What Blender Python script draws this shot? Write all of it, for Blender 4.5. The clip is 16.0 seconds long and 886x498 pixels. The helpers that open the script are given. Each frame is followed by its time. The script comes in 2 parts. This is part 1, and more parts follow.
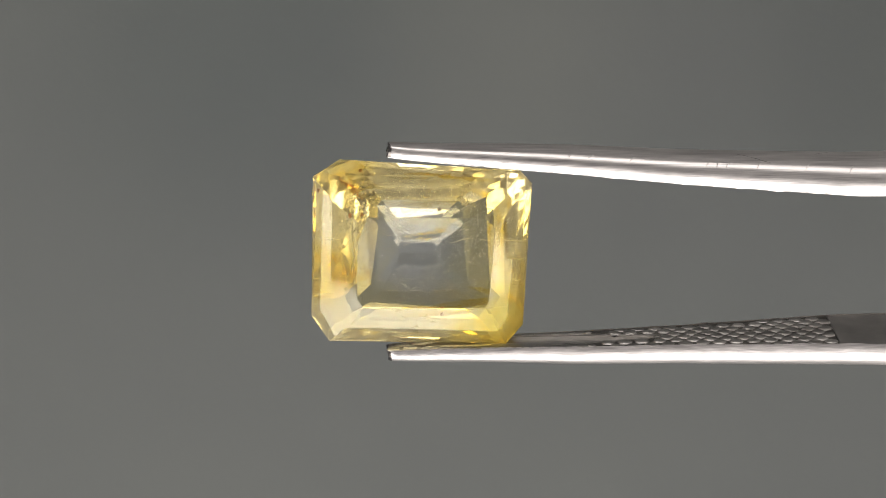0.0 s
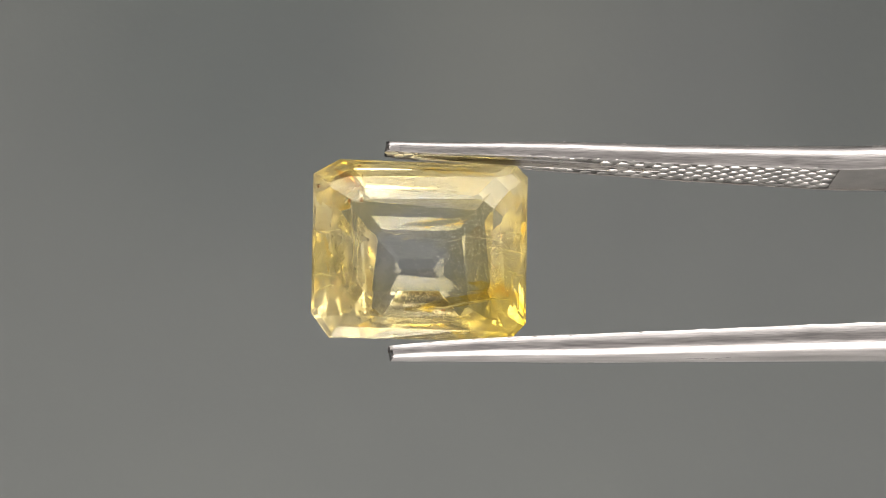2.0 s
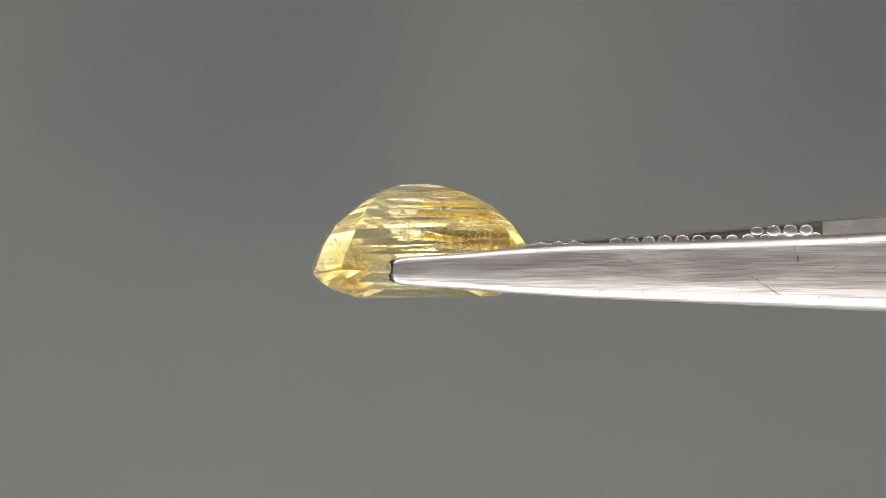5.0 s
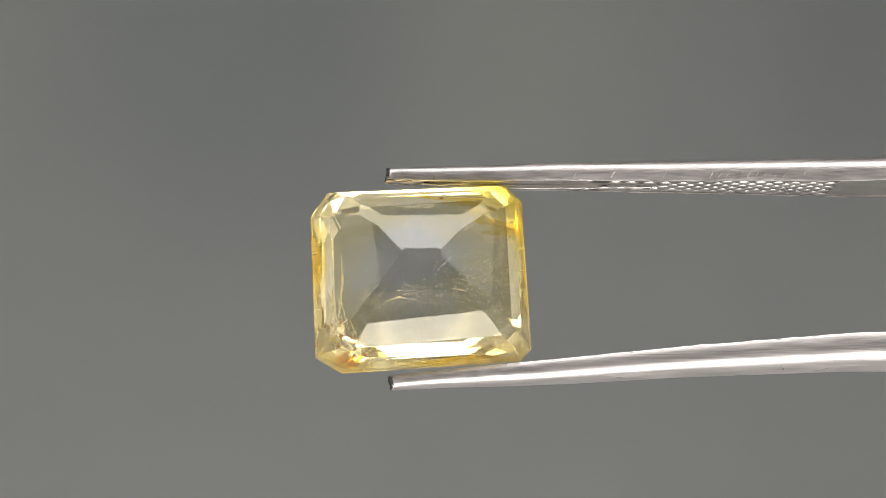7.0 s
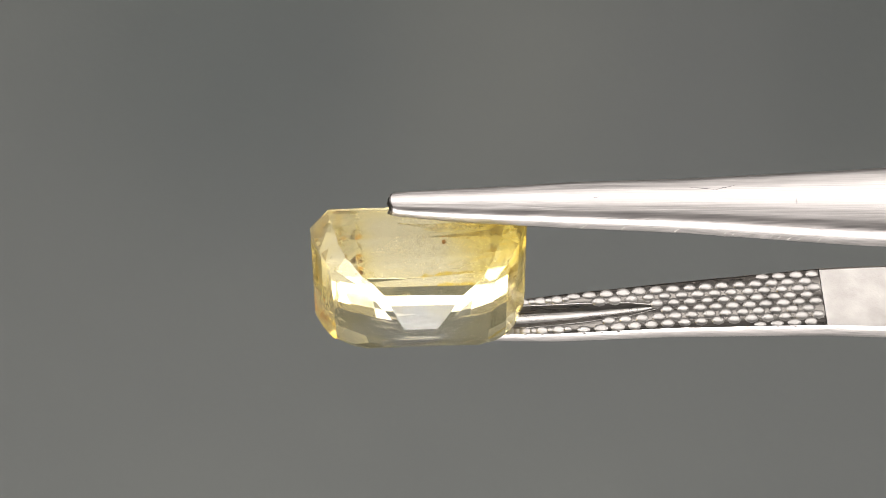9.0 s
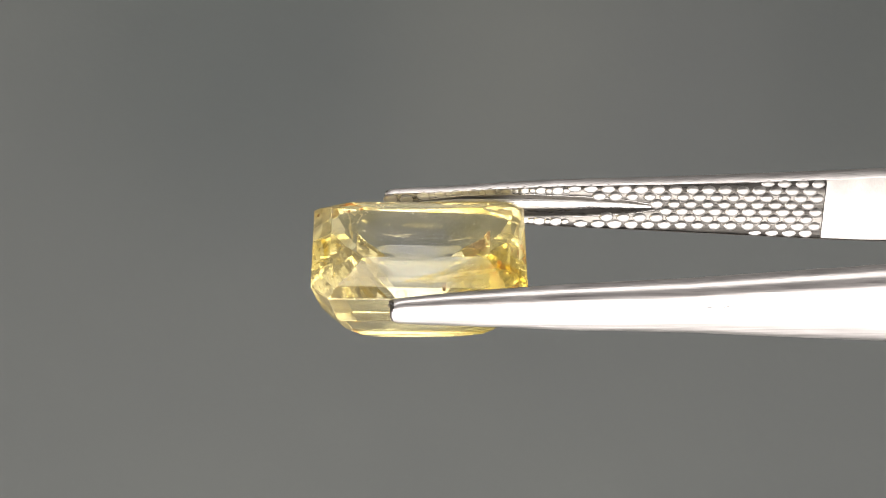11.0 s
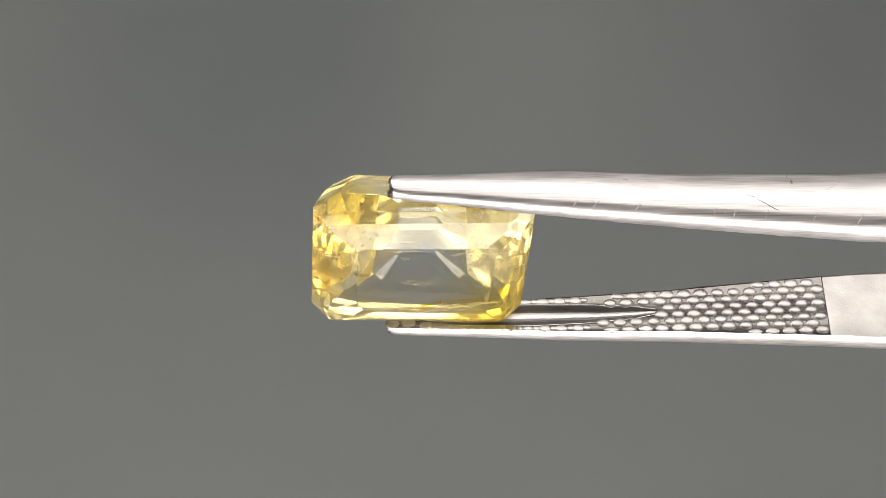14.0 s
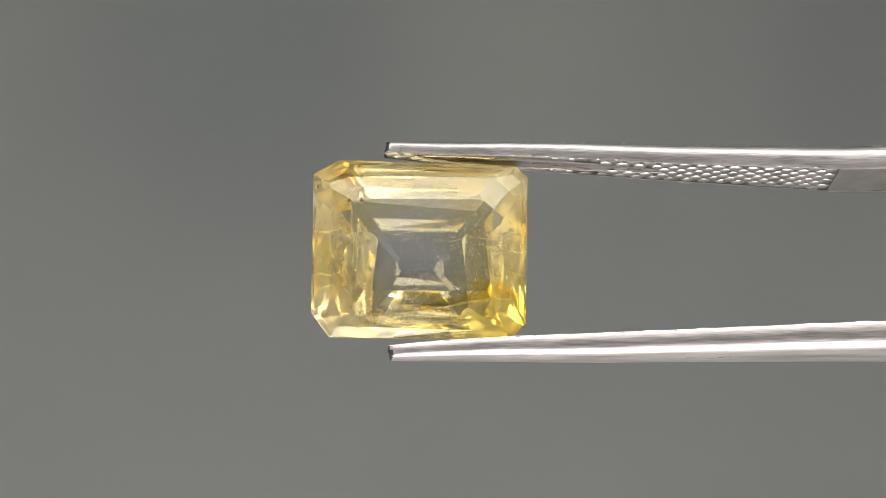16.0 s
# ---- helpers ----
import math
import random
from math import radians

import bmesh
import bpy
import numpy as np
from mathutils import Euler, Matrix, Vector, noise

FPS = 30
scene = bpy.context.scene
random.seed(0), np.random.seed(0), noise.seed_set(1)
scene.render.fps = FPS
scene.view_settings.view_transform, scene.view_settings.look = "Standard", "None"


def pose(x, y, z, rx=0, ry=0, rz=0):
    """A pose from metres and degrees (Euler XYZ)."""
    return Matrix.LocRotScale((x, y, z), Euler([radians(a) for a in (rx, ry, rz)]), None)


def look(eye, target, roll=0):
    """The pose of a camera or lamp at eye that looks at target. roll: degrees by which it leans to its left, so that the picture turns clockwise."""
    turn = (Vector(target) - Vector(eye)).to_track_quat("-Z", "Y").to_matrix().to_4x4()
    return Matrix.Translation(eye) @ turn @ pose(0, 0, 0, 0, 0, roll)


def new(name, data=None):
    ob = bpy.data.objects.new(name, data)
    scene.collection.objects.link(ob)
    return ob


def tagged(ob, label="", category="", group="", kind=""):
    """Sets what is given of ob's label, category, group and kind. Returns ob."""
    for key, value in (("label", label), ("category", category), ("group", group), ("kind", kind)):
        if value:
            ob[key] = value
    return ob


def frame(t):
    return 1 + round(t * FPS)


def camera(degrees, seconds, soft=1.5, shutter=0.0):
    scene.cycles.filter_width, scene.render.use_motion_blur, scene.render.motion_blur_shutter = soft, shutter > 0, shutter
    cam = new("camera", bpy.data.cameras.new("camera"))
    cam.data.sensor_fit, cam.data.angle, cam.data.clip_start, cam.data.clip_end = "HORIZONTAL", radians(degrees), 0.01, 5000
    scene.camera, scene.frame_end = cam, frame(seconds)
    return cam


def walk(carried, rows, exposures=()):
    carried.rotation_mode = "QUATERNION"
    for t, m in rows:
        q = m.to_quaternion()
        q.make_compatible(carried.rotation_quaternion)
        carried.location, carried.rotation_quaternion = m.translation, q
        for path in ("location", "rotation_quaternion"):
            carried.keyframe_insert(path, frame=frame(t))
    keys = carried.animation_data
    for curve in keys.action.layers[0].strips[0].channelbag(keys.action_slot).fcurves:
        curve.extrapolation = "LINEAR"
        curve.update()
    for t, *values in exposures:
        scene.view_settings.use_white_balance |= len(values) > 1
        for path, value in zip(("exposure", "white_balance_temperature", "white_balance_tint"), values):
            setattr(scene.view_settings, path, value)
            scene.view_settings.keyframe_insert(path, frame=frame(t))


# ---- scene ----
# ---- camera ----
U = 1.0 / 35000.0            # one drawing unit of the plan: 1/35 mm
AXIS_Z = 0.15                # height of the lens over the added floor
cam = camera(21.0, 16.0, soft=0.6)
walk(cam, [(0.0, pose(0, -0.1211, AXIS_Z, 90, 0, 0)), (16.0, pose(0, -0.1211, AXIS_Z, 90, 0, 0))],
     exposures=[(0.0, -0.32), (0.5, -0.18), (1.0, 0.0), (3.0, 0.0), (3.5, 0.05), (4.0, -0.16), (4.5, -0.27), (5.0, -0.05), (7.5, 0.0),
                (8.5, 0.05), (9.0, -0.18), (9.5, -0.27), (10.5, -0.12), (12.0, -0.13), (12.5, 0.0), (13.0, 0.0), (14.0, -0.13), (14.5, -0.3), (15.0, -0.31),
                (15.5, -0.18), (16.0, -0.02)])

# turn of the tweezers about their long axis, in degrees
TURN = [(0.0, 18.2), (0.5, 0.6), (1.0, -15), (1.3, -25), (1.4, -28.6), (1.5, -31), (1.6, -28.6), (1.7, -25), (2.0, -15.3), (2.5, 0.5),
        (3.0, 17.8), (3.5, 35.3), (4.0, 53.2), (4.5, 72.6), (5.0, 91.6), (5.5, 110), (6.0, 129), (6.5, 148), (7.0, 167), (7.5, 185),
        (8.0, 201), (8.5, 217), (9.0, 234), (9.5, 250.8), (10.0, 267.5), (10.5, 284.5), (11.0, 302), (11.5, 320.5), (12.0, 340.6), (12.5, 361.5),
        (13.0, 379), (13.5, 394.5), (13.8, 405), (14.0, 410.3), (14.1, 411), (14.3, 406.5), (14.5, 399.7), (15.0, 380.8), (15.5, 362), (16.0, 343.5)]
AXIS_YAW = 2.66
PIVOT = (0.0, 0.0, AXIS_Z - 26.3 * U)


def turned(deg, rise=0.0):
    return pose(PIVOT[0], PIVOT[1], PIVOT[2] + rise * U, deg, -0.6, AXIS_YAW)


# ---- light ----
world = bpy.data.worlds.new("world")
scene.world = world
world.use_nodes = True
world.node_tree.nodes["Background"].inputs[0].default_value = (0.9, 0.95, 1.0, 1)
world.node_tree.nodes["Background"].inputs[1].default_value = 0.05


def softbox(name, eye, target, sx, sy, watts, colour=(1, 0.968, 0.955)):
    light = bpy.data.lights.new(name, "AREA")
    light.shape, light.size, light.size_y, light.energy, light.color = "RECTANGLE", sx, sy, watts, colour
    ob = new(name, light)
    ob.matrix_world = look(eye, target)
    return ob


softbox("lamp_above", (-0.04, -0.07, AXIS_Z + 0.14), (-0.04, -0.16, AXIS_Z), 0.38, 0.14, 0.7)
softbox("lamp_below", (-0.04, -0.067, AXIS_Z - 0.118), (-0.04, 0.023, AXIS_Z), 0.4, 0.09, 0.75)


# ---- materials ----
class Graph:
    def __init__(self, name):
        self.mat = bpy.data.materials.new(name)
        self.mat.use_nodes = True
        self.t = self.mat.node_tree
        self.bsdf = self.t.nodes["Principled BSDF"]
        self.out = self.t.nodes["Material Output"]

    def node(self, kind, **values):
        n = self.t.nodes.new(kind)
        for k, v in values.items():
            n.inputs[k].default_value = v
        return n

    def link(self, a, b):
        self.t.links.new(a, b)

    def coords(self, scale=(1, 1, 1), kind="Object"):
        c = self.t.nodes.new("ShaderNodeTexCoord")
        m = self.t.nodes.new("ShaderNodeMapping")
        m.inputs["Scale"].default_value = scale
        self.link(c.outputs[kind], m.inputs["Vector"])
        return m.outputs["Vector"]

    def noise(self, vec, scale, detail=4.0, rough=0.55):
        n = self.node("ShaderNodeTexNoise", Scale=scale, Detail=detail, Roughness=rough)
        self.link(vec, n.inputs["Vector"])
        return n.outputs["Fac"]

    def ramp(self, fac, stops):
        r = self.t.nodes.new("ShaderNodeValToRGB")
        e = r.color_ramp.elements
        while len(e) < len(stops):
            e.new(0.5)
        for el, (p, c) in zip(e, stops):
            el.position = p
            el.color = (*c, 1) if len(c) == 3 else c
        self.link(fac, r.inputs["Fac"])
        return r.outputs["Color"]

    def mix(self, fac, a, b, blend="MIX"):
        m = self.t.nodes.new("ShaderNodeMix")
        m.data_type, m.blend_type = "RGBA", blend
        for v, s in ((fac, m.inputs[0]), (a, m.inputs[6]), (b, m.inputs[7])):
            if hasattr(v, "links"):
                self.link(v, s)
            else:
                s.default_value = v
        return m.outputs[2]

    def bump(self, fac, strength, distance, before=None):
        b = self.node("ShaderNodeBump", Strength=strength, Distance=distance)
        self.link(fac, b.inputs["Height"])
        if before is not None:
            self.link(before, b.inputs["Normal"])
        return b.outputs["Normal"]


def grey(v):
    return (v, v, v)


def mat_steel(name, base, rough_lo, rough_hi, along=60, across=9000, bump=0.12):
    """Brushed stainless steel: streaks along x, blotches of wear, a few scratches."""
    g = Graph(name)
    streak = g.noise(g.coords((along, across, across)), 1.0, 3)
    blotch = g.noise(g.coords((260, 2600, 2600)), 1.0, 3)
    worn = g.ramp(blotch, [(0.3, tuple(c * 0.88 for c in base)), (0.7, base)])
    lines = g.ramp(streak, [(0.3, grey(0.68)), (0.6, grey(1.0))])
    nick = g.noise(g.coords((1600, 420, 420)), 1.0, 2, 0.5)
    cut = g.ramp(nick, [(0.73, grey(1.0)), (0.76, grey(0.5))])
    g.link(g.mix(1.0, g.mix(1.0, worn, lines, "MULTIPLY"), cut, "MULTIPLY"), g.bsdf.inputs["Base Color"])
    g.bsdf.inputs["Metallic"].default_value = 1
    both = g.mix(0.5, streak, blotch)
    g.link(g.ramp(both, [(0.35, grey(rough_lo)), (0.65, grey(rough_hi))]), g.bsdf.inputs["Roughness"])
    g.link(g.bump(streak, bump, 0.00002), g.bsdf.inputs["Normal"])
    return g.mat


def mat_blasted():
    """The fine-grained flat inside the jaws behind the knurling."""
    g = Graph("blasted_steel")
    grain = g.noise(g.coords((9000, 9000, 9000)), 1.0, 3)
    patch = g.noise(g.coords((700, 700, 700)), 1.0, 3)
    g.link(g.ramp(patch, [(0.3, (0.34, 0.318, 0.295)), (0.7, (0.45, 0.423, 0.395))]), g.bsdf.inputs["Base Color"])
    g.bsdf.inputs["Metallic"].default_value = 1
    g.bsdf.inputs["Roughness"].default_value = 0.4
    g.link(g.bump(grain, 0.55, 0.00003), g.bsdf.inputs["Normal"])
    return g.mat


def mat_gem():
    """Yellow sapphire: colour zoned through the stone, clear with a faint silky haze."""
    g = Graph("yellow_sapphire")
    g.t.nodes.remove(g.bsdf)
    patch = g.noise(g.coords((420, 430, 520)), 1.0, 5, 0.62)
    rim = g.t.nodes.new("ShaderNodeVectorMath")
    rim.operation = "LENGTH"
    m = g.t.nodes.new("ShaderNodeMapping")
    m.inputs["Location"].default_value = (0.25, 0, -0.17)
    m.inputs["Scale"].default_value = (180, 40, 208)
    c = g.t.nodes.new("ShaderNodeTexCoord")
    g.link(c.outputs["Object"], m.inputs["Vector"])
    g.link(m.outputs["Vector"], rim.inputs[0])
    zone = g.t.nodes.new("ShaderNodeMath")
    zone.operation = "MULTIPLY_ADD"
    g.link(patch, zone.inputs[0])
    zone.inputs[1].default_value = 0.85
    g.link(rim.outputs["Value"], zone.inputs[2])
    col = g.ramp(zone.outputs[0], [(0.72, (1.0, 0.994, 0.982)), (1.3, (1.0, 0.952, 0.755))])
    # deeper yellow zones in two places of the crystal
    for place, reach, tone in (((110, -105, 4), 130, (1.0, 0.855, 0.25, 1)), ((-222, -10, 0), 80, (1.0, 0.89, 0.45, 1)), ((-170, 175, 0), 60, (1.0, 0.88, 0.4, 1)),
                               ((150, 60, 0), 70, (1.0, 0.9, 0.5, 1))):
        far = g.t.nodes.new("ShaderNodeVectorMath")
        far.operation = "DISTANCE"
        g.link(c.outputs["Object"], far.inputs[0])
        far.inputs[1].default_value = (place[0] * U, -place[2] * U, place[1] * U)
        ragged = g.t.nodes.new("ShaderNodeMath")
        ragged.operation = "MULTIPLY_ADD"
        g.link(patch, ragged.inputs[0])
        ragged.inputs[1].default_value = -reach * U
        g.link(far.outputs["Value"], ragged.inputs[2])
        near = g.t.nodes.new("ShaderNodeMapRange")
        near.interpolation_type = "SMOOTHSTEP"
        near.inputs[1].default_value, near.inputs[2].default_value, near.inputs[3].default_value, near.inputs[4].default_value = -0.2 * reach * U, 0.62 * reach * U, 0.92, 0.0
        g.link(ragged.outputs[0], near.inputs[0])
        col = g.mix(near.outputs[0], col, tone)
    glass = g.node("ShaderNodeBsdfGlass", IOR=1.766, Roughness=0.0)
    g.link(col, glass.inputs["Color"])
    wisp = g.noise(g.coords((900, 2200, 1500)), 1.0, 6, 0.7)
    g.link(g.bump(wisp, 0.022, 0.00005), glass.inputs["Normal"])
    silk = g.node("ShaderNodeBsdfTranslucent", Color=(1.0, 0.93, 0.77, 1))
    blend = g.t.nodes.new("ShaderNodeMixShader")
    cloud = g.t.nodes.new("ShaderNodeMath")
    cloud.operation = "MULTIPLY_ADD"
    g.link(wisp, cloud.inputs[0])
    cloud.inputs[1].default_value = 1.5
    g.link(rim.outputs["Value"], cloud.inputs[2])
    mist = g.t.nodes.new("ShaderNodeMapRange")
    mist.inputs[1].default_value, mist.inputs[2].default_value, mist.inputs[3].default_value, mist.inputs[4].default_value = 1.25, 1.9, 0.003, 0.17
    g.link(cloud.outputs[0], mist.inputs[0])
    g.link(mist.outputs[0], blend.inputs[0])
    g.link(glass.outputs[0], blend.inputs[1])
    g.link(silk.outputs[0], blend.inputs[2])
    g.link(blend.outputs[0], g.out.inputs["Surface"])
    return g.mat


def mat_plain(name, a, b, scale, rough=0.8, bump=0.05, fine=900, dist=0.0005):
    g = Graph(name)
    n = g.noise(g.coords((scale, scale, scale)), 1.0, 4)
    g.link(g.ramp(n, [(0.3, a), (0.7, b)]), g.bsdf.inputs["Base Color"])
    g.bsdf.inputs["Roughness"].default_value = rough
    g.link(g.bump(g.noise(g.coords((fine, fine, fine)), 1.0, 3), bump, dist), g.bsdf.inputs["Normal"])
    return g.mat


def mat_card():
    """Matt grey card, faintly mottled, with soft uneven lighting painted into its colour."""
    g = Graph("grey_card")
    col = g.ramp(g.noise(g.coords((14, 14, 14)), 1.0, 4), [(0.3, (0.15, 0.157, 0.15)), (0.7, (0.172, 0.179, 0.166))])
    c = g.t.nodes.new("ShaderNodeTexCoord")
    # painted shading: two cooler dark patches and a lighter one between
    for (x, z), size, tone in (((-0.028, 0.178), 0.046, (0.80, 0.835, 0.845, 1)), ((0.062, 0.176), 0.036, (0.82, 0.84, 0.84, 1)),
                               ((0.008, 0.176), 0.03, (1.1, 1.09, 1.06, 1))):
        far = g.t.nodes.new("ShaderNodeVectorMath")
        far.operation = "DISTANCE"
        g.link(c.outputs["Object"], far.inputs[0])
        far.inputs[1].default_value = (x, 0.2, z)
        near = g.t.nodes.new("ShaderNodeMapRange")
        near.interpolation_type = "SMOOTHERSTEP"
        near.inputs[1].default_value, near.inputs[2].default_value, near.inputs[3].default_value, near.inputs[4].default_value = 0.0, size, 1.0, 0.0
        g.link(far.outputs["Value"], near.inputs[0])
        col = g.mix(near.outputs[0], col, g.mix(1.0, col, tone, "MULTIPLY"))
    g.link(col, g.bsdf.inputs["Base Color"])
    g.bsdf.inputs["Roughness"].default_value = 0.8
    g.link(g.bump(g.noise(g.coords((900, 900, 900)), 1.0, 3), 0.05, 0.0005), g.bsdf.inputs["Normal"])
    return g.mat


STEEL = mat_steel("brushed_steel", (0.61, 0.57, 0.545), 0.33, 0.47, 70, 17000, 0.34)
KNURL = mat_steel("knurled_steel", (0.47, 0.443, 0.415), 0.3, 0.44, 900, 900, 0.05)
GROOVE = mat_steel("polished_groove_steel", (0.5, 0.47, 0.44), 0.22, 0.4, 90, 14000, 0.3)
PADSTEEL = mat_steel("dark_pad_steel", (0.23, 0.212, 0.19), 0.24, 0.4, 160, 12000, 0.3)
BLAST = mat_blasted()
TIP = mat_steel("ground_tip_steel", (0.12, 0.11, 0.105), 0.3, 0.5)
GEM = mat_gem()
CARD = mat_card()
WALL = mat_plain("white_paint", (0.8, 0.8, 0.795), (0.85, 0.85, 0.845), 6)
GREYPAINT = mat_plain("grey_paint", (0.24, 0.235, 0.235), (0.29, 0.284, 0.284), 6)
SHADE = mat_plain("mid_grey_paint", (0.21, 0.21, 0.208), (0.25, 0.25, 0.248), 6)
WISP = mat_plain("pale_crystal", (0.8, 0.78, 0.68), (0.9, 0.88, 0.8), 3000, 0.4)


def mat_veil():
    """A healed crack: mostly clear, catching light as a pale film."""
    g = Graph("healed_crack")
    clear = g.t.nodes.new("ShaderNodeBsdfTransparent")
    g.bsdf.inputs["Base Color"].default_value = (0.9, 0.84, 0.66, 1)
    g.bsdf.inputs["Roughness"].default_value = 0.25
    blend = g.t.nodes.new("ShaderNodeMixShader")
    fac = g.noise(g.coords((2500, 2500, 2500)), 1.0, 3)
    g.link(g.ramp(fac, [(0.4, grey(0.25)), (0.65, grey(0.85))]), blend.inputs[0])
    g.link(clear.outputs[0], blend.inputs[1])
    g.link(g.bsdf.outputs[0], blend.inputs[2])
    g.link(blend.outputs[0], g.out.inputs["Surface"])
    return g.mat


def mat_stain(name, pale, deep):
    """A stained fracture, clear between the stains."""
    g = Graph(name)
    g.t.nodes.remove(g.bsdf)
    clear = g.t.nodes.new("ShaderNodeBsdfTransparent")
    fac = g.noise(g.coords((1800, 1800, 1800)), 1.0, 4, 0.6)
    g.link(g.ramp(fac, [(0.35, pale), (0.6, deep)]), clear.inputs["Color"])
    g.link(clear.outputs[0], g.out.inputs["Surface"])
    return g.mat


def mat_cloud():
    """A veil of pinpoint crystals: clear, with fine pale specks crowded in patches."""
    g = Graph("crystal_cloud")
    clear = g.t.nodes.new("ShaderNodeBsdfTransparent")
    g.bsdf.inputs["Base Color"].default_value = (0.86, 0.81, 0.68, 1)
    g.bsdf.inputs["Roughness"].default_value = 0.3
    speck = g.ramp(g.noise(g.coords((11000, 11000, 11000)), 1.0, 3, 0.7), [(0.54, grey(0.0)), (0.68, grey(1.0))])
    crowd = g.ramp(g.noise(g.coords((700, 700, 700)), 1.0, 3), [(0.36, grey(0.1)), (0.66, grey(0.85))])
    blend = g.t.nodes.new("ShaderNodeMixShader")
    g.link(g.mix(1.0, speck, crowd, "MULTIPLY"), blend.inputs[0])
    g.link(clear.outputs[0], blend.inputs[1])
    g.link(g.bsdf.outputs[0], blend.inputs[2])
    g.link(blend.outputs[0], g.out.inputs["Surface"])
    return g.mat


VEIL = mat_veil()
STAIN = mat_stain("yellow_stain", (1.0, 0.96, 0.8), (0.98, 0.87, 0.32))
RUSTY = mat_stain("orange_stain", (1.0, 0.92, 0.7), (0.85, 0.48, 0.08))
CLOUD = mat_cloud()
RUST = mat_plain("rust_stain", (0.1, 0.03, 0.004), (0.5, 0.19, 0.015), 14000, 0.35)


# ---- mesh helpers ----
def part(name, bm, material, parent=None, label="", smooth=None):
    me = bpy.data.meshes.new(name)
    bmesh.ops.recalc_face_normals(bm, faces=bm.faces[:])
    if smooth is not None:
        for f in bm.faces:
            f.smooth = True
    bm.to_mesh(me)
    bm.free()
    if smooth is not None:
        me.set_sharp_from_angle(angle=radians(smooth))
    me.materials.append(material)
    ob = new(name, me)
    ob.parent = parent
    if label:
        ob["label"] = label
    return ob


def box(bm, lo, hi):
    m = Matrix.Translation([(a + b) / 2 for a, b in zip(lo, hi)]) @ Matrix.Diagonal([b - a for a, b in zip(lo, hi)] + [1])
    bmesh.ops.create_cube(bm, size=1, matrix=m)


def loft(rings, caps=True):
    """A skin over rings of equal length, each a list of points."""
    bm = bmesh.new()
    vs = [[bm.verts.new(p) for p in r] for r in rings]
    n = len(vs[0])
    for a, b in zip(vs, vs[1:]):
        for i in range(n):
            bm.faces.new((a[i], a[(i + 1) % n], b[(i + 1) % n], b[i]))
    if caps:
        bm.faces.new(vs[0][::-1])
        bm.faces.new(vs[-1])
    return bm


def at(s, v, w):
    """Plan place: s along the axis, v across the jaws, w towards the table of the stone."""
    return (s * U, -w * U, v * U)


# ---- backdrop and added surround ----
def setting():
    X0, X1, Y0, Y1, Z1, T = -0.26, 0.17, -0.34, 0.2, 0.335, 0.01
    # only the backdrop is in view; the rest is added to shape reflected light
    for name, lo, hi, mat, label in (
            ("backdrop", (X0 - T, Y1, -T), (X1 + T, Y1 + T, Z1 + T), CARD, "plain matt grey card backdrop with faint mottling and painted soft shading"),
            ("wall_front", (X0 - T, Y0 - T, -T), (X1 + T, Y0, Z1 + T), GREYPAINT, "unseen grey wall added behind the lens for reflections"),
            ("wall_west", (X0 - T, Y0, 0), (X0, Y1 + 0.06, Z1), WALL, "unseen white side wall added to bounce light"),
            ("wall_east", (X1, Y0, 0), (X1 + T, Y1 + 0.06, Z1), WALL, "unseen white side wall added by the tweezers to bounce light"),
            ("floor", (X0 - T, Y0, -T), (X1 + T, Y1 + 0.06, 0), WALL, "unseen white floor added to bounce light"),
            ("ceiling", (X0 - T, Y0, Z1), (X1 + T, Y1 + 0.06, Z1 + T), SHADE, "unseen mid-grey ceiling added to dim reflections from above")):
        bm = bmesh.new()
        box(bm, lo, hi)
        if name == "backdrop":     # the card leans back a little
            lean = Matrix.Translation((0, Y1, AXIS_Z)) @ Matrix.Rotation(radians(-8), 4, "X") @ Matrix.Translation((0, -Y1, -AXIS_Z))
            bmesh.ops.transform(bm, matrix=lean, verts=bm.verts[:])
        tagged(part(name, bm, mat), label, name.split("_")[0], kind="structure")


# ---- tweezers ----
def curve(table, s):
    return float(np.interp(s, [r[0] for r in table], [r[1] for r in table]))


# (s, inner v), (s, thickness), (s, half width), (s, middle w)
JAW_A = dict(inner=[(-98, 204), (0, 195), (116, 187), (216, 180), (416, 163), (716, 144), (1500, 147), (3500, 92), (4700, 3)],
             thick=[(-98, 18), (0, 23), (116, 29), (216, 33), (416, 40), (716, 51), (1500, 57), (4700, 40)],
             half=[(-103, 19), (-98, 21.5), (-84, 23.5), (16, 30), (116, 39), (216, 46), (416, 53), (616, 62), (784, 70), (1500, 95), (3000, 120), (4700, 125)],
             mid=[(-98, 5), (200, 8), (416, 13), (700, 17), (1500, 12), (4700, 0)], wring=0.0)
JAW_B = dict(inner=[(-98, 155), (0, 149), (116, 145), (216, 144), (416, 139), (716, 132), (1500, 134), (3500, 80), (4700, 3)],
             thick=[(-98, 19), (0, 26), (116, 32), (216, 36), (416, 41), (716, 49), (1500, 56), (4700, 42)],
             half=[(-103, 18), (-98, 20.5), (-84, 22.5), (16, 30), (116, 36), (216, 42), (416, 50), (616, 64), (784, 75), (1500, 101), (3000, 120), (4700, 125)],
             mid=[(-98, 8), (300, 7), (700, 3), (1500, 4), (4700, 0)], wring=0.045)
PAD = 9.0
STATIONS = [-103, -101, -97, -90, -76, -60, -30] + list(range(0, 800, 16)) + [820, 950, 1200, 1500, 2000, 2600, 3200, 3800, 4300, 4700]


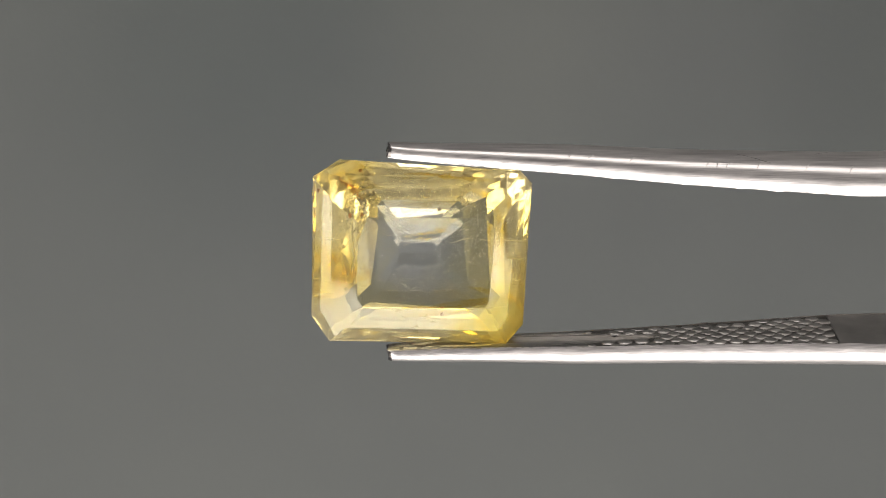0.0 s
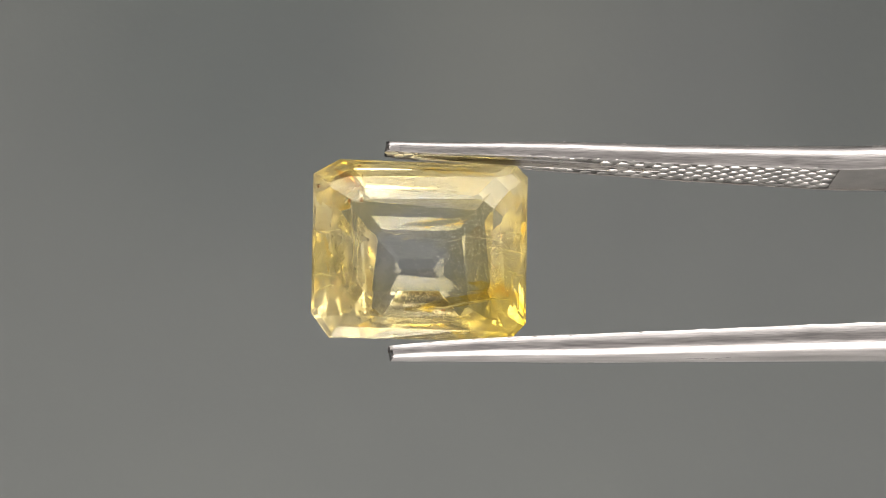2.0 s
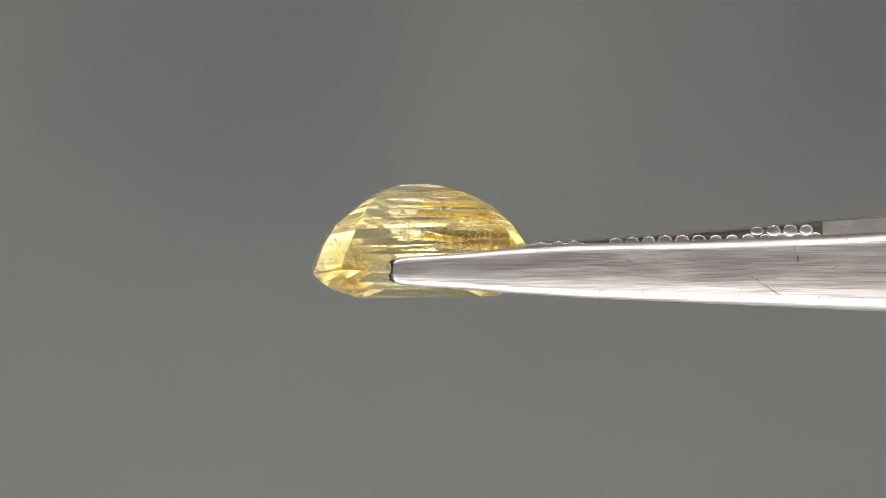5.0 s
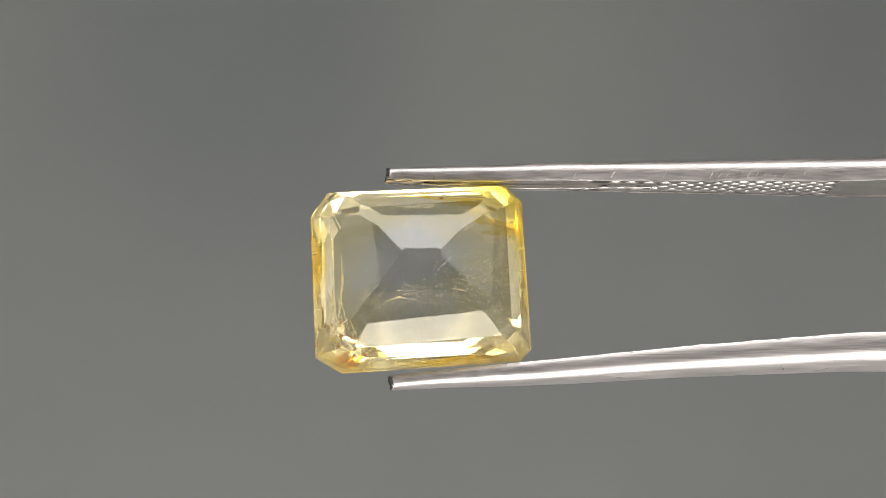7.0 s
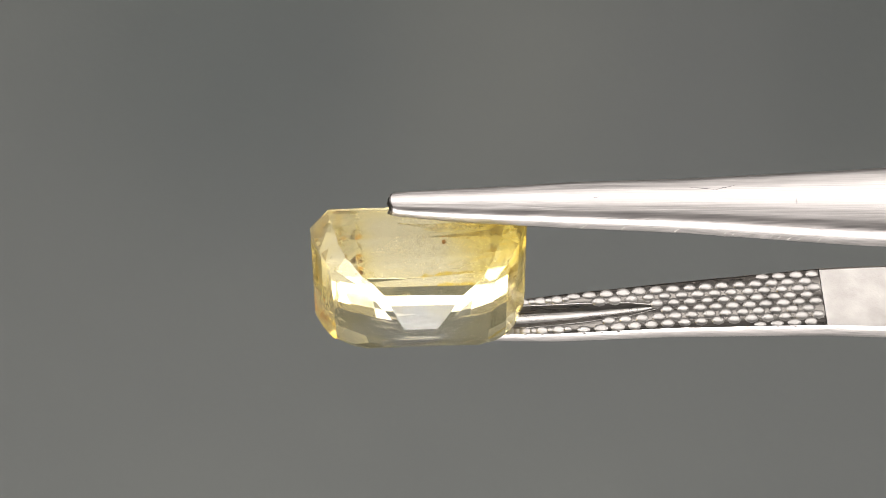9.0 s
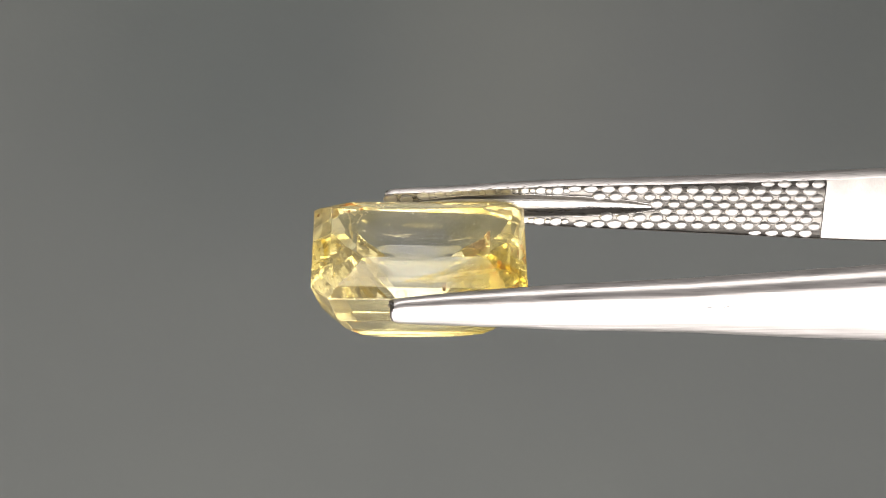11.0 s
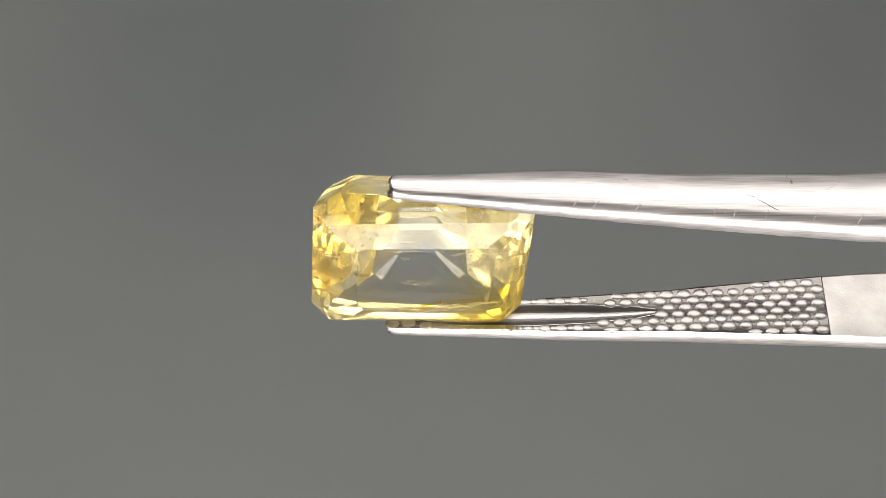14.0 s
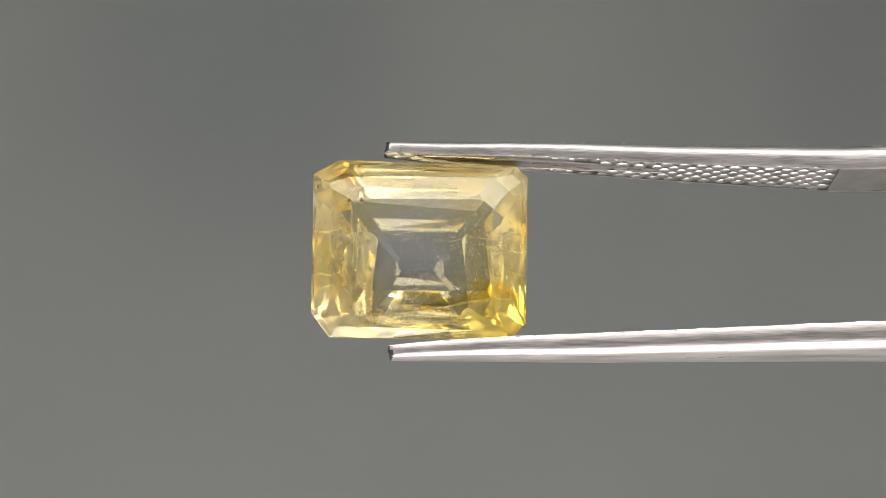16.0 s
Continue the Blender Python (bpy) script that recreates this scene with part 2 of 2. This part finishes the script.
def jaw(tweezers, shape, side, name, label):
    """One arm of the tweezers. side: +1 above the stone, -1 below it."""
    def place(s, v, w):
        """One arm is wrung a little along its length."""
        return at(s, v - shape["wring"] * min(1.0, max(0.0, (s - 100) / 600)) * w, w)

    rings = []
    for s in STATIONS:
        i, t, h, m = (curve(shape[k], s) for k in ("inner", "thick", "half", "mid"))
        c = min(0.55 * t, 0.48 * h)
        b, sag = i + PAD, min(0.08 * h, 0.2 * t)      # the outer face is gently convex
        top = i + t + 3.0 - sag
        burr = min(1.0, max(0.0, (s - 60) / 400)) if s < 800 else 0.6
        lip, lip2 = (burr * 3.0 * noise.noise((s / 31.0, side * 5.0, e)) for e in (0.0, 9.0))
        arc = [(top - c + c * math.sin(a), h - c + c * math.cos(a)) for a in (0, 0.22, 0.44, 0.66, 0.88, 1.1, 1.32, 1.5)]
        prof = [(b, -h + 3.2), (b, h - 3.2), (i - 1.4 - max(0, lip), h - 3.0), (i + 4.5 + lip * 0.5, h - 0.3)] + arc
        prof += [(top + sag * (1 - (f * h / (h - 0.9 * c)) ** 2), f * h) for f in [(1 - c / h) * e for e in (0.85, 0.65, 0.4, 0.15, -0.15, -0.4, -0.65, -0.85)]]
        prof += [(v, -w) for v, w in arc[::-1]] + [(i + 4.5 + lip2 * 0.5, -h + 0.3), (i - 1.4 - max(0, lip2), -h + 3.0)]
        # the nose is rounded in plan and sloped back towards the outer face
        nose = max(0.0, min(1.0, (-62 - s) / 38))
        rings.append([place(s + nose * (7 * (w / h) ** 2 + 7 * max(0.0, v - i) / t), side * v, w + m) for v, w in prof])
    arm = part(name, loft(rings), STEEL, tweezers, label, smooth=38)
    # dark ground end
    r0 = rings[0]
    cen = Vector((0, 0, 0))
    for p in r0:
        cen += Vector(p) / len(r0)
    bm = loft([[cen + (Vector(p) - cen) * f + Vector((k * U, 0, 0)) for p in r0] for k, f in ((2.5, 0.995), (-1.2, 0.99), (-2.6, 0.95), (-3.4, 0.85))])
    part("tip_face", bm, TIP, arm, "dark ground steel tip", smooth=38)
    # knurled pad with a tapered groove along its middle, then a blasted flat
    groove = lambda s: 0.5 if s < -40 or s > 402 else curve([(-40, 3), (40, 16), (160, 21), (260, 18), (350, 11), (402, 0.5)], s)
    bm = bmesh.new()
    s, k = -88.0, 0
    while s < 700:
        h, m, i = (curve(shape[q], s) for q in ("half", "mid", "inner"))
        room = h - groove(s)
        if -40 < s < 402 and room < 28:      # one row on each side of the groove
            spots = [groove(s) + room / 2 + 0.5, -groove(s) - room / 2 - 0.5]
        else:
            spots = [(j + 0.5) * 15.0 for j in range(-8, 8) if (j + k) % 2 == 0]
            spots = [w for w in spots if abs(w) < h - 8 and not (-40 < s < 402 and abs(w) < groove(s) + 6)]
        for w in spots:
            r = 10.7 + random.uniform(-0.7, 0.7)
            if -40 < s < 402 and room < 28 and k % 2:      # small links between the studs of a single row
                r *= 0.62
            rw = min(r, h - abs(w) - 1.5)
            ds = random.uniform(-1, 1)
            tiers = []
            for grow, lift in ((1.05, -0.6), (0.9, 1.7), (0.62, 2.8), (0.26, 3.2)):
                tiers.append([bm.verts.new(place(s + ds + 1.22 * r * grow * math.cos(q * math.pi / 4), side * (i - lift * min(1.0, (h - abs(w)) / 20)),
                                              w + m + rw * grow * math.sin(q * math.pi / 4))) for q in range(8)])
            for lo, hi in zip(tiers, tiers[1:]):
                for q in range(8):
                    bm.faces.new((lo[q], lo[(q + 1) % 8], hi[(q + 1) % 8], hi[q]))
            bm.faces.new(tiers[-1])
        s += 15.3
        k += 1
    tagged(part("knurling", bm, KNURL, arm, "rows of raised steel grip studs", smooth=60), kind="stuff")
    pad = []
    for q in range(60):
        s = -97 + q * (704 + 97) / 59
        h, m, i = (curve(shape[n], s) for n in ("half", "mid", "inner"))
        gw = groove(s)
        deep = min(8.0, gw * 0.5)
        prof = [(i + PAD + 1, -h + 3), (i + 1.5, -h + 3), (i, -h + 4.5), (i, -gw - 1.5)]
        prof += [(i + 1 + deep * (1 - f * f), gw * f) for f in (-1, -0.66, -0.33, 0, 0.33, 0.66, 1)]
        prof += [(i, gw + 1.5), (i, h - 4.5), (i + 1.5, h - 3), (i + PAD + 1, h - 3)]
        pad.append([place(s, side * v, m + w) for v, w in prof])
    part("grip_pad", loft(pad), PADSTEEL, arm, "dark grip pad between the studs", smooth=45)
    lining = []
    for q in range(40):
        s = -36 + q * 434 / 39
        m, i, gw = curve(shape["mid"], s), curve(shape["inner"], s), groove(s)
        deep = min(8.0, gw * 0.5)
        bowl = [(i + 0.5 + deep * (1 - f * f), (gw + 2.2) * f) for f in (-1, -0.75, -0.5, -0.25, 0, 0.25, 0.5, 0.75, 1)]
        rim = [(i - 0.7, -gw - 4.2), (i - 0.9, -gw - 3.0)], [(i - 0.9, gw + 3.0), (i - 0.7, gw + 4.2)]
        back = [(i + PAD, gw + 4.2), (i + PAD, -gw - 4.2)]
        lining.append([place(s, side * v, m + w) for v, w in rim[0] + bowl + rim[1] + back])
    part("groove", loft(lining), GROOVE, arm, "polished tapered groove with bright rims", smooth=50)
    flat = []
    for s in [706, 740, 784, 950, 1200, 1500, 2000, 2600, 3200, 3800, 4300, 4650]:
        h, m, i = (curve(shape[q], s) for q in ("half", "mid", "inner"))
        flat.append([place(s, side * (i + PAD + 1), m - h + 3), place(s, side * (i + 1.2), m - h + 3), place(s, side * (i + 1.2), m + h - 3), place(s, side * (i + PAD + 1), m + h - 3)])
    part("inner_flat", loft(flat), BLAST, arm, "matt blasted steel flat")
    # slanting file nicks across the rounded edge that saw the most use
    rng = random.Random(11 + side)
    bm = bmesh.new()
    spots = [212, 246, 318, 452, 470, 486, 540, 622, 700, 764, 776] if side > 0 else [232, 300, 392, 476, 490, 503, 515, 528, 541, 556, 570, 588, 604, 640]
    for s in spots:
        i, t, h, m = (curve(shape[q], s) for q in ("inner", "thick", "half", "mid"))
        c, top = min(0.55 * t, 0.48 * h), i + t + 3.0 - min(0.08 * h, 0.2 * t)
        face = 1 if side > 0 else -1
        path, long = [], rng.uniform(7, 15)
        a0, a1 = (0.7, 1.45) if side > 0 else (-0.26, 0.05)
        for k in range(6):
            a = a0 + (a1 - a0) * k / 5
            v, w = (top - c + c * math.sin(a), h - c + c * math.cos(a)) if a >= 0 else (top - c + 54 * a, h)
            path.append((s + long * k / 5, v, w, math.sin(max(a, 0)), math.cos(max(a, 0))))
        rows = []
        for k, (x, v, w, nv, nw) in enumerate(path):
            e = 0.9 * math.sin(math.pi * (k + 0.6) / 6.2)
            rows.append([place(x + dx, side * (v + nv * up), face * (w + nw * up) + m) for dx, up in ((-e - 0.5, -0.6), (0, e), (e + 0.5, -0.6))])
        vs = [[bm.verts.new(p) for p in r] for r in rows]
        for p, q in zip(vs, vs[1:]):
            for k in range(3):
                bm.faces.new((p[k], p[(k + 1) % 3], q[(k + 1) % 3], q[k]))
        bm.faces.new(vs[0])
        bm.faces.new(vs[-1][::-1])
    # a few gouges in the outer face
    gouges = [(513, 7, 530, 15), (528, 16, 566, 39), (652, -5, 664, -12), (662, -10, 680, -25), (300, -20, 312, -17)] if side > 0 else [(420, 18, 470, 12), (466, 13, 500, 22), (250, -6, 262, -2)]
    for s0, w0, s1, w1 in gouges:
        rows = []
        for k in range(9):
            s, w = s0 + (s1 - s0) * k / 8, w0 + (w1 - w0) * k / 8 + rng.uniform(-0.8, 0.8)
            i, t, h, m = (curve(shape[q], s) for q in ("inner", "thick", "half", "mid"))
            c, sag = min(0.55 * t, 0.48 * h), min(0.08 * h, 0.2 * t)
            v = i + t + 3.0 - sag + sag * (1 - (w / (h - 0.9 * c)) ** 2)
            e = 0.3 + 1.1 * math.sin(math.pi * (k + 0.3) / 8.6) * rng.uniform(0.6, 1.2)
            rows.append([place(s - e, side * (v - 0.6), w + m + e), place(s, side * (v + 0.35), w + m), place(s + e, side * (v - 0.6), w + m - e)])
        part("gouge", loft(rows), TIP, arm, "dark scratch in the steel face")
    tagged(part("burr", bm, STEEL, arm, "slanting raised nicks on the worn edge"), kind="stuff")
    return arm


def make_tweezers():
    tw = tagged(new("tweezers"), "long brushed steel gem tweezers with knurled jaws gripping a stone", "tweezers")
    jaw(tw, JAW_A, 1, "arm", "brushed steel arm with a scratched face")
    jaw(tw, JAW_B, -1, "arm", "brushed steel arm with a rounded back")
    bm = bmesh.new()
    box(bm, at(4640, -48, 128), at(5750, 48, -128))
    part("butt", bm, STEEL, tw, "welded steel butt end")
    return tw


# ---- gemstone ----
# corners of the girdle: s, v, w; its plane is not quite true
GIRDLE = [(-181, 195, 2), (134, 175, 18), (154, 153, 20), (143, -113, 8), (112, -146, 18), (-203, -136, 18), (-234, -90, 13), (-228, 166, 12)]


def octagon(w, x0, x1, y0, y1, cut, skew=0.0, lean=0.0):
    """An eight-sided ring of the cut at height w, which rises by lean from the y0 side to the y1 side."""
    ring = [(x0 + cut, y1), (x1 - cut, y1 - skew), (x1, y1 - cut - skew), (x1 - skew * 0.5, y0 + cut), (x1 - cut, y0), (x0 + cut, y0), (x0, y0 + cut), (x0, y1 - cut)]
    return [(x, y, w + lean * (y - y0) / (y1 - y0)) for x, y in ring]


TABLE = octagon(55, -153, 86, -64, 108, 14, 9)


def make_gem():
    gem = tagged(new("gemstone"), "pale yellow emerald-cut sapphire with cloudy inclusions, held in tweezers", "gemstone")

    def crown(out, down):
        return [(a + (p - a) * out, b + (q - b) * out, c + (r - c) * down) for (a, b, c), (p, q, r) in zip(TABLE, GIRDLE)]

    def step(w, f, dv=0):
        return [(-42 + (x + 42) * f, 28 + dv + (y - 28) * f, w) for x, y, _ in GIRDLE]
    levels = [TABLE, crown(0.58, 0.4), crown(0.8, 0.66), GIRDLE, [(x, y, w - 3) for x, y, w in GIRDLE], step(-38, 0.905, -2), step(-68, 0.805, -1),
              octagon(-93, -157, 84, -87, 120, 18, 7, -8), octagon(-114, -120, 42, -62, 75, 13, 3, -13), octagon(-140, -78, -10, 4, 24, 5)]
    # ground facet by facet out of a blank, so that every facet is flat
    bm = bmesh.new()
    box(bm, at(-330, -240, 55), at(250, 290, -140))
    mid = Vector(at(-42, 28, -30))
    for upper, lower in zip(levels, levels[1:]):
        for k in range(8):
            a, b, c, d = (Vector(at(*q)) for q in (upper[k], upper[(k + 1) % 8], lower[(k + 1) % 8], lower[k]))
            n = (c - a).cross(d - b).normalized()
            flat = (a + b + c + d) / 4
            if n.dot(flat - mid) < 0:
                n = -n
            cut = bmesh.ops.bisect_plane(bm, geom=bm.verts[:] + bm.edges[:] + bm.faces[:], plane_co=flat, plane_no=n, clear_outer=True, dist=1e-7)
            rim = [e for e in cut["geom_cut"] if isinstance(e, bmesh.types.BMEdge)]
            if rim:
                bmesh.ops.edgeloop_fill(bm, edges=rim)
    bmesh.ops.remove_doubles(bm, verts=bm.verts[:], dist=0.4 * U)
    bmesh.ops.dissolve_degenerate(bm, edges=bm.edges[:], dist=0.3 * U)
    # worn facet edges
    bmesh.ops.bevel(bm, geom=bm.edges[:], offset=0.55 * U, offset_type="OFFSET", segments=1, affect="EDGES", clamp_overlap=True)
    stone = part("stone", bm, GEM, gem)
    # rust-coloured grains along one corner and one by the keel
    rng = random.Random(4)
    for s, v, w, r in [(-163, 104, 40, 3.2), (-143, 105, 41, 2.8), (-214, 142, 10, 3.0), (-146, 176, 12, 2.4), (-2, -78, -14, 3.6)]:
        bm = bmesh.new()
        bmesh.ops.create_icosphere(bm, subdivisions=1, radius=1.25 * r * U)
        for q in bm.verts:
            q.co *= rng.uniform(0.65, 1.25)
            q.co.z *= 1.3
            q.co += Vector(at(s, v, w))
        part("rust_inclusion", bm, RUST, stone, "rust-brown mineral grain")
    # pale crystal dust, thickest on one side
    bm = bmesh.new()
    for centre, spread, count in (((45, 35, -15), (50, 55, 26), 520), ((-10, 120, 12), (75, 14, 10), 420), ((80, 40, 10), (22, 60, 16), 260), ((-90, -20, -30), (50, 40, 20), 90)):
        for k in range(count):
            s, v, w = (rng.gauss(a, b) for a, b in zip(centre, spread))
            if not (-145 < s < 108 and -75 < v < 138 and -60 < w < 34):
                continue
            r = rng.choice((0.35, 0.4, 0.5, 0.5, 0.6, 0.7, 0.9, 1.3)) * U
            x, y, z = at(s, v, w)
            k8 = [bm.verts.new(q) for q in ((x - r, y, z), (x + r, y, z), (x, y - r, z), (x, y + r, z), (x, y, z - r), (x, y, z + r))]
            for e, f, h in ((0, 2, 4), (2, 1, 4), (1, 3, 4), (3, 0, 4), (2, 0, 5), (1, 2, 5), (3, 1, 5), (0, 3, 5)):
                bm.faces.new((k8[e], k8[f], k8[h]))
    tagged(part("crystal_dust", bm, WISP, stone, "pale pinpoint crystals inside the stone"), kind="stuff")
    # a crumbled patch under one corner of the table
    bm = bmesh.new()
    for k in range(46):
        s, v, w = rng.gauss(-150, 12), rng.gauss(122, 12), rng.gauss(6, 9)
        r = rng.uniform(0.8, 2.6)
        chip = bmesh.ops.create_icosphere(bm, subdivisions=1, radius=r * U)["verts"]
        for q in chip:
            q.co = Vector(at(s, v, w)) + Vector((q.co.x * rng.uniform(0.5, 1.5), q.co.y * rng.uniform(0.3, 0.8), q.co.z * rng.uniform(0.5, 1.3)))
    tagged(part("crumbled_patch", bm, VEIL, stone, "whitish crumbled patch under a corner of the table"), kind="stuff")
    # healed cracks: thin wavering ribbons
    for pts, wide in (([(-158, 112, 20), (-154, 70, 10), (-150, 30, 8), (-154, -10, 4)], 10), ([(-225, 60, 6), (-200, 52, 12), (-178, 58, 16)], 6),
                      ([(-170, 40, 20), (-150, 75, 16), (-138, 112, 20)], 5), ([(-110, 60, -30), (-80, 52, -34), (-52, 58, -30)], 4),
                      ([(10, 40, -40), (45, 48, -42), (80, 44, -38)], 4), ([(-80, -92, 10), (0, -80, 6), (70, -68, 12), (110, -72, 16)], 8),
                      ([(100, 52, 6), (125, 48, 10), (148, 50, 12)], 5), ([(96, 20, 8), (114, 15, 8), (134, 14, 10)], 4), ([(104, -20, 4), (122, -26, 6), (138, -24, 8)], 4),
                      ([(-228, -22, 6), (-212, -20, 10), (-194, -27, 12)], 5), ([(-226, -55, 6), (-206, -46, 10), (-188, -44, 12)], 6), ([(-78, 44, -20), (-68, 40, -18), (-58, 44, -20)], 4)):
        rows = []
        for k in range(13):
            f = k / 12 * (len(pts) - 1)
            n = min(int(f), len(pts) - 2)
            p = [x + (y - x) * (f - n) for x, y in zip(pts[n], pts[n + 1])]
            e = wide * math.sin(math.pi * (k + 0.4) / 12.8) * rng.uniform(0.7, 1.1)
            p = [c + rng.uniform(-1.5, 1.5) for c in p]
            rows.append([at(p[0], p[1] - 0.2, p[2] - e), at(p[0] + 0.5, p[1] + 0.5, p[2] - e), at(p[0] + 0.5, p[1] + 0.5, p[2] + e), at(p[0], p[1] - 0.2, p[2] + e)])
        part("fissure", loft(rows), VEIL, stone, "pale healed crack in the stone")
    crystal_cloud(stone, [(-120, 118, 6), (-40, 112, 0), (40, 104, 4), (96, 96, 8)], (0.5, 0.86), 30, 21)
    crystal_cloud(stone, [(-130, -88, -34), (0, -94, -32), (110, -84, -26)], (0.3, 0.95), 30, 25)
    crystal_cloud(stone, [(62, 96, 0), (78, 40, -8), (74, -20, -4), (84, -62, 0)], (0.1, 0.95), 26, 22)
    crystal_cloud(stone, [(-100, -30, -50), (-30, -44, -44), (40, -40, -48)], (0.7, 0.7), 24, 23)
    crystal_cloud(stone, [(-130, 70, -40), (-60, 60, -46), (30, 62, -44)], (0.7, 0.7), 20, 24)
    stained_fracture(stone, [(-70, -84, 4), (0, -72, 0), (80, -60, 6), (132, -64, 8)], (0.85, 0.5), 13, 1)
    stained_fracture(stone, [(40, -40, -20), (95, -48, -10), (138, -90, 4)], (0.7, 0.7), 12, 2)
    stained_fracture(stone, [(-205, 60, 4), (-196, 10, 8), (-200, -50, 6)], (0.2, 0.9), 12, 3)
    stained_fracture(stone, [(-190, 168, 10), (-165, 150, 14), (-140, 122, 16)], (0.6, 0.8), 13, 5, RUSTY)
    stained_fracture(stone, [(-60, 168, 8), (20, 160, 6), (100, 150, 8)], (0.8, 0.5), 9, 4)
    return gem


def stained_fracture(stone, pts, lean, wide, seed, stain=STAIN):
    """A wavering leaf inside the stone, along pts and spread along lean (v, w)."""
    rng = random.Random(seed)
    rows = []
    for k in range(15):
        f = k / 14 * (len(pts) - 1)
        n = min(int(f), len(pts) - 2)
        s, v, w = (x + (y - x) * (f - n) + rng.uniform(-2, 2) for x, y in zip(pts[n], pts[n + 1]))
        e = wide * math.sin(math.pi * (k + 0.5) / 15) * rng.uniform(0.6, 1.15)
        a, c = e * lean[0], e * lean[1]
        rows.append([at(s, v - a, w - c), at(s + 0.4, v - a + 0.4, w - c), at(s + 0.4, v + a + 0.4, w + c), at(s, v + a, w + c)])
    part("stained_fracture", loft(rows), stain, stone, "yellow-stained fracture in the stone")


def crystal_cloud(stone, pts, lean, wide, seed):
    """A wavering veil inside the stone, along pts and spread along lean (v, w)."""
    rng = random.Random(seed)
    rows = []
    for k in range(17):
        f = k / 16 * (len(pts) - 1)
        n = min(int(f), len(pts) - 2)
        s, v, w = (x + (y - x) * (f - n) + rng.uniform(-2, 2) for x, y in zip(pts[n], pts[n + 1]))
        e = wide * (0.35 + 0.65 * math.sin(math.pi * (k + 0.5) / 17)) * rng.uniform(0.8, 1.1)
        a, c = e * lean[0], e * lean[1]
        rows.append([at(s, v - a, w - c), at(s + 0.3, v - a + 0.3, w - c), at(s + 0.3, v + a + 0.3, w + c), at(s, v + a, w + c)])
    part("crystal_cloud", loft(rows), CLOUD, stone, "veil of pale pinpoint crystals")


# rise of the turning axis, in plan units
RISE = [(0.0, 0), (3.5, 0.5), (4.0, 2), (4.5, 2), (5.0, 1), (6.0, 0), (8.5, 0.8), (9.0, 2), (9.5, 2.5), (10.5, 1.0), (12.0, 0), (13.5, 0.5), (14.0, 2), (14.5, 0.5), (16.0, 0)]


def motions():
    rows = [(t, turned(d, curve(RISE, t))) for t, d in TURN]
    walk(TWEEZERS, rows)
    walk(STONE, rows)


setting()
TWEEZERS = make_tweezers()
STONE = make_gem()
motions()
